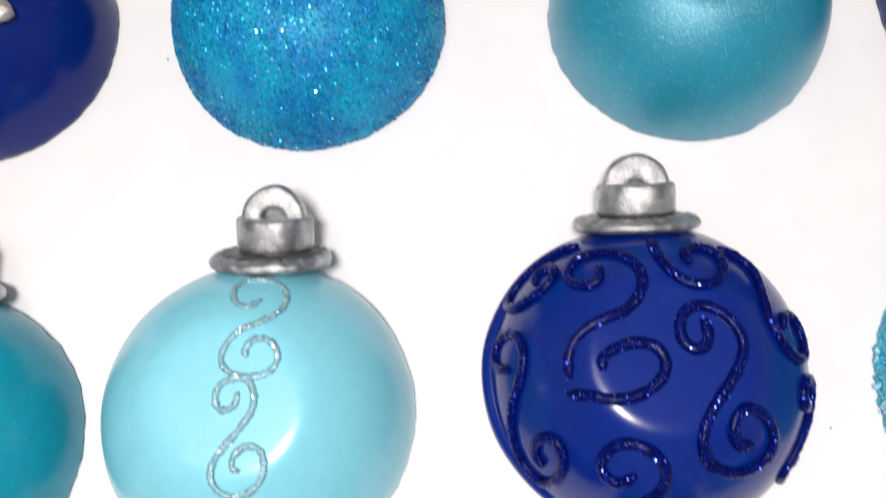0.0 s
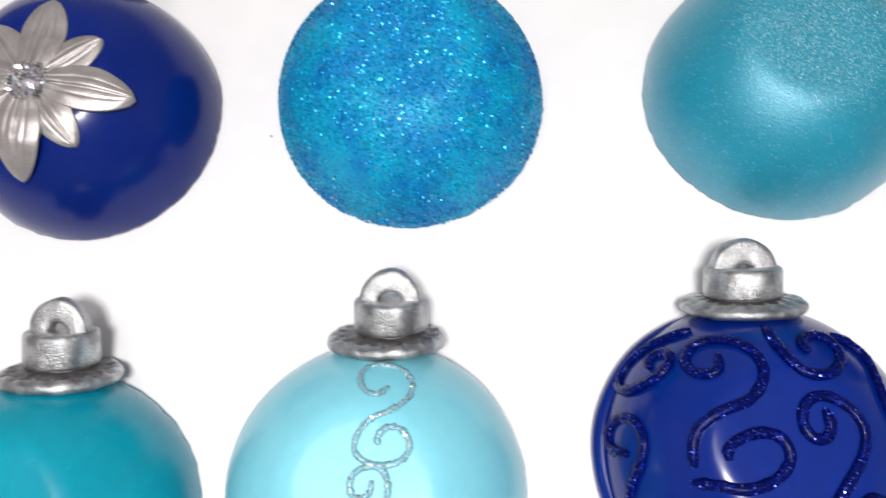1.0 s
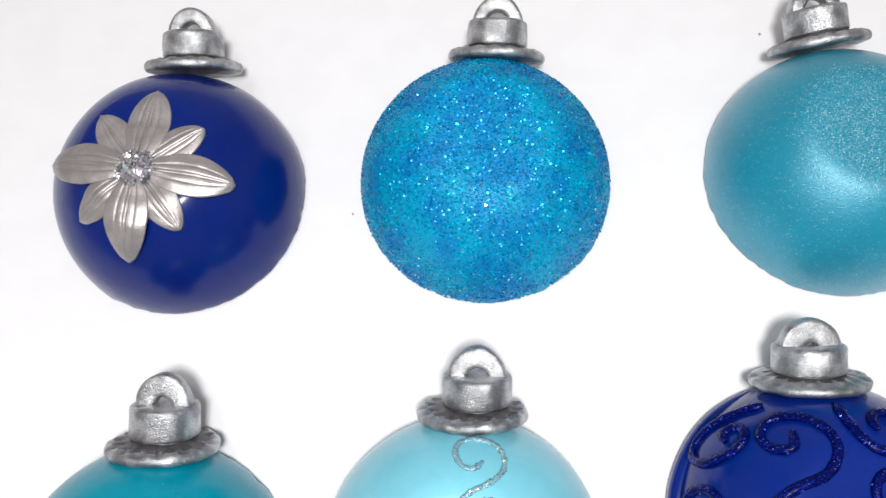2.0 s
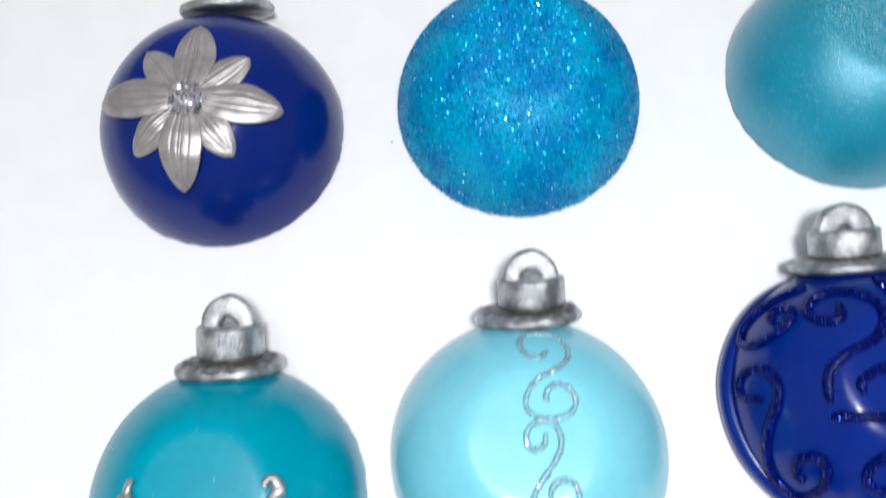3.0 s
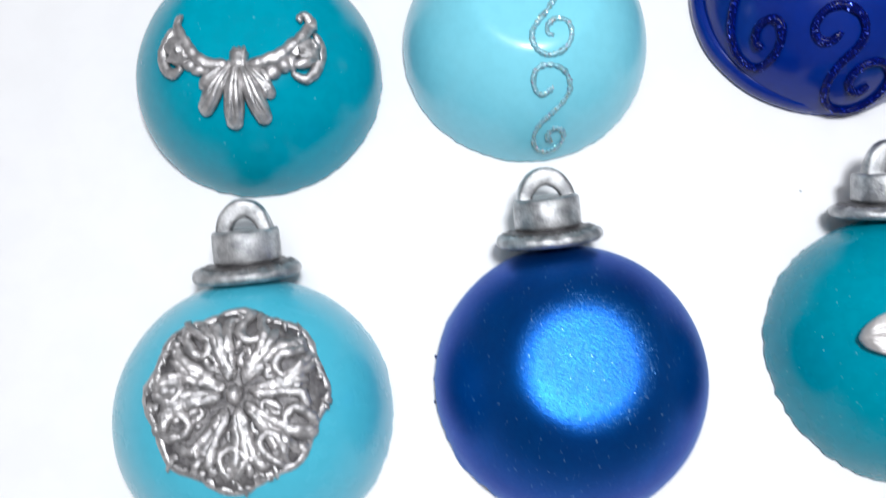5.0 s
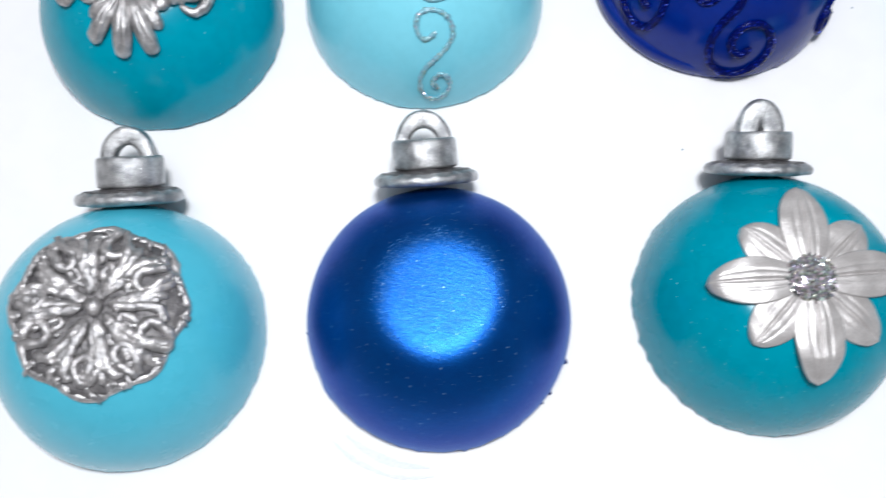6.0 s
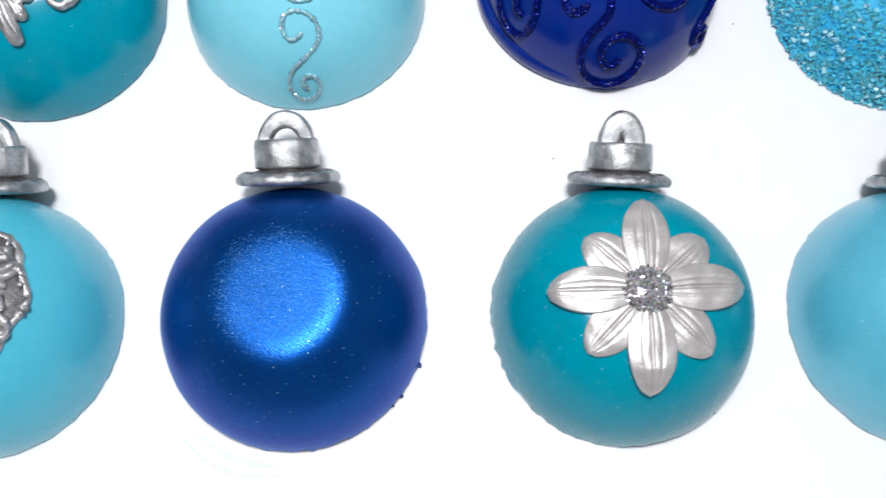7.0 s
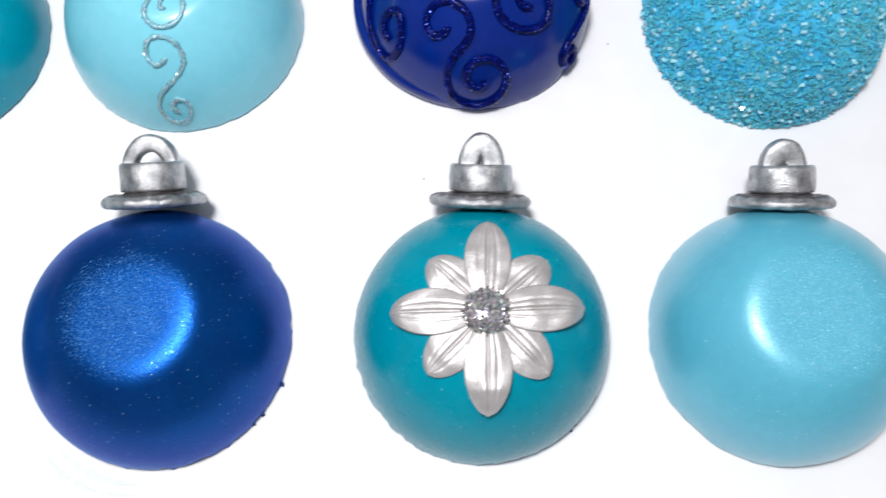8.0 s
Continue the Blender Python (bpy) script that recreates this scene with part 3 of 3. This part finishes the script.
glitter_scroll(0, (6.2, 22.5), (4.2, 20), (0.8, 21), (-1, 26), (1.6, 30), (7.5, 30), (11.8, 26.4), (11.8, 20.4), (8.2, 16.8), (2, 14.4), (-1, 10.4), (-1.2, 7), (2, 4.6), (6.2, 4.2), (10, 5.8), (11.2, 9.2), (9, 12.4), (5.6, 12.6), (3.6, 10.2), (4.2, 8.6))
glitter_scroll(1, (2.6, 1.4), (2.2, -1.6), (-1, -2.4), (-2.2, 0), (-1.4, 3), (1.6, 4.4), (4.4, 4.2), (6, 1.6), (6, -2.2), (3.2, -6), (0.6, -9), (-1.8, -12), (-2.6, -15.6), (-0.8, -19), (2.8, -20), (7.4, -18), (8.9, -14), (7.8, -10), (4.6, -9.2), (2.2, -11), (1.8, -14), (3.6, -14.4))
glitter_scroll(2, (3, -28), (0, -30.4), (-2.6, -28.6), (-2.8, -24.4), (-0.8, -22.2), (2.6, -22), (6.6, -23.6), (8.6, -28.4), (6.6, -32), (3.4, -35), (-1.2, -38.6), (-3.4, -43.6), (-1.6, -49), (3.6, -50.6), (8.2, -46.6), (7.8, -41.4), (3.8, -40), (1.4, -43.4), (3.6, -45.6))

o = ornament(0.0890, 0.1047, "royal blue half-ball ornament with raised dark glitter scrolls")
dome(M_ROYAL, o, "glossy royal blue shell", 7)
lip = lathe([(0.0, 0.0), (0.0345, 0.0), (0.0350, 0.0008), (0.0350, 0.003), (0.0345, 0.0052), (0.0330, 0.0058), (0.0, 0.0058)], 96,
            lambda v: Vector((v.x - 0.0029, v.y + 0.0001, v.z)) * (1 + 0.01 * noise.noise(v * 70)))
part("backing", lip, M_ROYAL, o, "royal blue backing edge")
cap(o, 1, 0, 0.0337, seed=7, long=0.88, size=1.03, dark=False, loop_wide=0.0074, loop_thick=0.0026)


def gel_scroll(seed, *pts):
    piped("gel_scroll", M_GLITTER_GEL, o, mm(*pts), 0.00122, "raised dark blue glitter gel", 0.85, seed, 0.09, M_BLUE_SPARK, 1.5)


gel_scroll(11, (-13, 21), (-13.6, 15.8), (-19, 16.8), (-21.4, 21.6), (-17.4, 26.6), (-10.4, 25.4), (-5.4, 21.2), (-3.9, 15.2), (-7.4, 9.3), (-14.2, 7.6), (-19.2, 5), (-21.4, 0.6), (-21.4, -4.2))
gel_scroll(12, (-22.2, -7.4), (-18, -7.8), (-11.4, -9.4), (-4.8, -7.4), (-0.9, -3.2), (-2.1, 1.4), (-6.4, 2.8), (-11.2, 1.6), (-14.3, -0.4), (-14.1, -3))
gel_scroll(13, (-0.8, 28.5), (0.3, 19.6), (4.4, 14.4), (10.4, 14.3), (15, 19.2), (14.4, 24.6), (10, 26.2), (5.6, 23.4), (6.4, 20))
gel_scroll(14, (15.8, 27), (21.6, 25), (24.4, 20.4), (22.8, 13.8), (22.4, 6.6), (26.4, 0.8), (33.6, -1.6), (37.4, 3.6), (35, 10), (29, 10.4), (27.2, 6))
gel_scroll(15, (7, 7), (8.1, 2.4), (5.2, 0), (2, 2.6), (2.4, 7.8), (6.3, 10.3), (11.6, 8.2), (15, 3.1), (14, -2.2), (9.9, -7.8), (5.7, -13.1), (4.2, -19), (7.2, -24.2), (14.2, -26.2), (21.4, -23.4), (22.6, -17.6), (18.4, -12.6), (13.6, -11.2), (10.7, -14.6), (12, -19.4), (16, -19.2))
gel_scroll(16, (-38.4, 0), (-45, 1.6), (-46.4, 7.6), (-41, 11), (-34.6, 8.4), (-32.3, 2.4), (-34.6, -3.4), (-38.6, -9), (-41.4, -17), (-40.4, -26), (-34.6, -32), (-27.8, -28.8), (-24.4, -21.6), (-26.4, -16.6), (-31.6, -17.4), (-33.8, -22.4), (-31.2, -25))
gel_scroll(17, (-18, 32.3), (-25, 32.6), (-33, 32.4), (-41, 29), (-43, 21.4), (-36.4, 16.8), (-27.8, 18.4), (-23.6, 22.2), (-25.8, 27.4), (-31, 26), (-30, 22.6))
gel_scroll(18, (-9, -25), (-11.6, -27.4), (-15, -26.8), (-16.9, -22.4), (-13, -17.9), (-8, -17.9), (-3.4, -21.4), (-2.2, -26.2), (-4, -30), (-9, -34), (-12.3, -41), (-9.8, -49.6), (0, -53.4), (9, -49), (11.4, -40.6), (5.6, -34.2), (-2.4, -34.8), (-5.4, -41), (-0.4, -45.4), (2.8, -42))
piped("gel_scroll", M_GLITTER_GEL, o, [p * 0.001 for p in scroll((37.0, -9.5), 5.4, 1.0, (38.2, -29.5), 5.0, 1.1)], 0.00122, "raised dark blue glitter gel", 0.85, 19, 0.09, M_BLUE_SPARK, 1.5)

o = ornament(0.1781, 0.0985, "pale blue half-ball ornament crusted with coarse sugar crystals")
dome(M_CRYSTAL, o, "pale blue shell under the sugar", 8, 0.0018)
coated(o, M_CRYSTAL, 9500, 0.00070, 81, "sugar_crust", "pale blue coarse sugar crystals", True, 0.0, 1.1)
coated(o, M_CRYSTAL_WHITE, 420, 0.00066, 82, "clear_sugar", "clear white coarse sugar crystals", True, 0.0006, 1.1)
cap(o, 0, seed=8)

# ---- third row ----
o = ornament(-0.0828, -0.0014, "light blue half-ball ornament with a round silver filigree medallion")
dome(M_LIGHT_DEEP, o, "glossy light blue shell", 9)
cap(o, -1.3, 0, 0.0354, seed=9, loop_thick=0.0018, long=1.09, shift=0.0006)


def medallion(parent, cx, cy, radius):
    """A round filigree plaque: eight leafy double ribs and curls between them, on a thin backing."""
    rng = random.Random(9)

    def lobed(a):
        return radius * (0.96 + 0.04 * math.cos(8 * a + 0.4) + 0.02 * math.sin(3 * a))

    rings, n = 22, 96
    verts, faces = [drape(cx, cy, 0.0012)], []
    for i in range(1, rings + 1):
        for j in range(n):
            a = 2 * math.pi * j / n
            r = lobed(a) * i / rings
            rel = noise.noise(Vector((r * math.cos(a) * 520, r * math.sin(a) * 520, 2.0)))
            verts.append(drape(cx + r * math.cos(a), cy + r * math.sin(a), (0.0010 + 0.0006 * rel) if i < rings else -0.0003))
    for j in range(n):
        faces.append((0, 1 + j, 1 + (j + 1) % n))
    for i in range(rings - 1):
        for j in range(n):
            a, b = 1 + i * n + j, 1 + i * n + (j + 1) % n
            faces.append((a, a + n, b + n, b))
    # dark backing colour shows in the recesses between the ribs
    plaque = part("medallion", (verts, faces), M_PATINA_SHADE, parent, "round antique silver filigree medallion")

    def at(r, a):
        return (cx + r * math.cos(a), cy + r * math.sin(a))

    ring = [at(lobed(t) * 0.955, t) for t in np.linspace(0, 2 * math.pi, 90)]
    part("rim", tube([drape(x, y, 0.0004) for x, y in ring], [0.0011 * (1 + 0.5 * noise.noise(Vector((i * 0.7, 3, 1)))) for i in range(90)], 8, 0.8), M_SILVER_LACE, plaque)
    part("boss", blob([at(0.0016, 0), at(0.0016, 3.14)], [0.0026, 0.0026], 0.8, 0.0006), M_SILVER_LACE, plaque)

    def almond(r, a, long, wide, thick, lift):
        loop = []
        for t in np.linspace(0, 2 * math.pi, 17):
            p, q = long * math.cos(t), wide * math.sin(t) * (1 - 0.35 * math.cos(t))
            loop.append((cx + (r + p) * math.cos(a) - q * math.sin(a), cy + (r + p) * math.sin(a) + q * math.cos(a)))
        return blob(loop, [thick, thick * 1.2, thick * 0.9, thick * 1.1], 0.9, lift, 7)

    for k in range(8):
        a = 2 * math.pi * k / 8 + 0.12 + rng.uniform(-0.16, 0.16)
        bits = []
        for w in (-0.11, 0.0, 0.11):
            w += rng.uniform(-0.03, 0.03)
            end = rng.uniform(0.76, 0.90)
            bits.append(blob([at(0.0030, a + w * 0.8), at(radius * 0.40, a + w * rng.uniform(0.7, 1.3)), at(radius * 0.66, a + w * 1.1), at(radius * end, a + w * 2.2), at(radius * (end - 0.04), a + w * 3.2)],
                             [0.0009, 0.0014, rng.uniform(0.0012, 0.0018), 0.0014, 0.0009], 0.7, rng.uniform(0.0008, 0.0014), 8))
        b = a + math.pi / 8 + rng.uniform(-0.05, 0.05)
        bits.append(almond(radius * rng.uniform(0.66, 0.74), b + rng.uniform(-0.04, 0.04), radius * rng.uniform(0.13, 0.19), radius * rng.uniform(0.08, 0.12), 0.0012, 0.0011))
        bits.append(almond(radius * rng.uniform(0.38, 0.46), b, radius * rng.uniform(0.07, 0.10), radius * 0.045, 0.0008, 0.0009))
        for _ in range(3):
            r0, a0 = radius * rng.uniform(0.85, 0.92), a + rng.uniform(0.0, 0.7)
            bits.append(blob([at(r0, a0), at(r0 - 0.0012, a0 + rng.uniform(-0.12, 0.12))], [0.0011, rng.uniform(0.0012, 0.0017)], 0.85, 0.0008, 8))
        for _ in range(7):
            r0, a0, turn = radius * math.sqrt(rng.uniform(0.05, 0.8)), a + rng.uniform(-0.35, 0.35), rng.uniform(-0.16, 0.16)
            bits.append(blob([at(r0, a0), at(r0 + rng.uniform(0.0006, 0.0020), a0 + turn * 0.6), at(r0 + rng.uniform(0.001, 0.003), a0 + turn)], [0.0005, rng.uniform(0.0007, 0.0011), 0.0005], 0.9, rng.uniform(0.0010, 0.0019), 7))
        part("leaf_rib", chiselled(merged(bits), 0.0007, 650, k * 3.3), M_SILVER_LACE, plaque)


medallion(o, 0.0018, 0.0008, 0.0228)

o = ornament(0.0, 0.0, "metallic royal blue half-ball ornament with a brushed dust sheen")
dome(M_METAL_BLUE, o, "satin metallic blue shell", 10, 0.0005, soft=0.0022)
# lighter dust kept to the flat crown paints its lit sheen
coated(o, M_SHEEN_BLUE, 8500, 0.00009, 32, "crown_sheen_flakes", "fine blue lustre dust with the lit crown's sheen in its colour", lift=0.00005, tumble=0.22, crown=0.882)
cap(o, 3.0, 2, 0.0362, seed=10, loop_thick=0.0018, loop_wide=0.0077, long=1.05)

o = ornament(0.0886, 0.0, "green-teal half-ball ornament with a silver eight-petal flower")
dome(M_TEAL_GREEN, o, "satin teal shell", 11, 0.0005, radius=0.989)
cap(o, -0.0, -2.5, 0.0351, seed=11, loop_wide=0.0064, loop_thick=0.0028, loop_high=0.0094)
flower(o, -0.0001, -0.0010, -1, 0.0242, 0.0206, 0.0057, 0.0334, 0.0030, 7, ((0, (1.0, 3)), (1, (0.99, -4)), (2, (0.98, -1)), (3, (0.95, 0)), (5, (1.0, 1)), (7, (1.02, 0))), 0.56, 1.2, None, 1.0)

o = ornament(0.1710, -0.0013, "plain pearly light blue half-ball ornament with a soft sheen")
dome(M_LIGHT_PEARL, o, "pearly light blue shell", 12, soft=0.0020)
# sheen of the flat top imitated by paler flakes
coated(o, M_SHEEN_PALE, 7000, 0.00011, 33, "crown_sheen_flakes", "fine pale blue flakes that paint the flat crown's sheen", lift=0.00005, tumble=0.25, crown=0.84)
cap(o, -2.5, 0, 0.0351, seed=12, loop_wide=0.0064, loop_thick=0.0027)


# ---- crumbs and dust on the board ----
def crumb(x, y, size, mat, label, seed):
    bm = bmesh.new()
    bmesh.ops.create_icosphere(bm, subdivisions=2, radius=size)
    for v in bm.verts:
        v.co *= 1 + 0.45 * noise.noise(v.co * (1.6 / size) + Vector((seed, 0, 0)))
        v.co.z *= 0.7
    low = min(v.co.z for v in bm.verts)
    for v in bm.verts:
        v.co += Vector((x, y, -low))
    tagged(part("crumb", bm, mat), label, "crumb", "crumbs on the board")


for k, (x, y, s) in enumerate([(0.0336, -0.0132, 0.0007), (0.0286, -0.0214, 0.0006), (0.0264, -0.0240, 0.0004), (-0.0360, -0.0025, 0.0004), (-0.0346, 0.0095, 0.0005)]):
    crumb(x, y, s, M_CRUMB, "tiny dark blue crumb beside the metallic ornament", k)
for k, (x, y, s) in enumerate([(0.1122, -0.0266, 0.0005), (0.1194, -0.0178, 0.0003), (0.1136, -0.0252, 0.0003)]):
    crumb(x, y, s, M_CRUMB, "tiny dark crumb beside the silver flower ornament", k + 20)
for k, (x, y, s) in enumerate([(-0.0293, 0.1940, 0.00034), (0.0728, 0.0471, 0.00028), (0.0957, 0.2476, 0.0004), (0.1304, 0.0915, 0.00028)]):
    crumb(x, y, s, M_CRUMB_PALE, "tiny grey-blue crumb on the white board", k + 9)


def smudge(pts, wide, seed):
    """A thin smear of spilt dusting powder on the board."""
    line = smooth_line([Vector((x, y, 0)) for x, y in pts], 0.0006)
    verts, faces, n = [], [], len(line)
    for k, p in enumerate(line):
        d = (line[min(k + 1, n - 1)] - line[max(k - 1, 0)]).normalized()
        side = Vector((-d.y, d.x, 0))
        w = wide * (0.15 + math.sin(math.pi * k / (n - 1))) * (1 + 0.7 * noise.noise(Vector((k * 0.35, seed, 0))))
        verts += [p + side * w + Vector((0, 0, 0.0001)), p + Vector((0, 0, 0.00028)), p - side * w * 0.8 + Vector((0, 0, 0.0001))]
        if k:
            faces += [(3 * k - 3, 3 * k - 2, 3 * k + 1, 3 * k), (3 * k - 2, 3 * k - 1, 3 * k + 2, 3 * k + 1)]
    tagged(part("dust_smear", (verts, faces), M_DUST), "faint smear of pale blue dusting powder on the board", "dust", kind="stuff")


smudge([(-0.026, -0.030), (-0.021, -0.0345), (-0.013, -0.0385), (-0.004, -0.0395)], 0.0011, 1)
smudge([(-0.030, -0.031), (-0.024, -0.037), (-0.015, -0.041)], 0.0007, 2)
smudge([(-0.019, -0.040), (-0.011, -0.042), (-0.003, -0.0418)], 0.0005, 3)
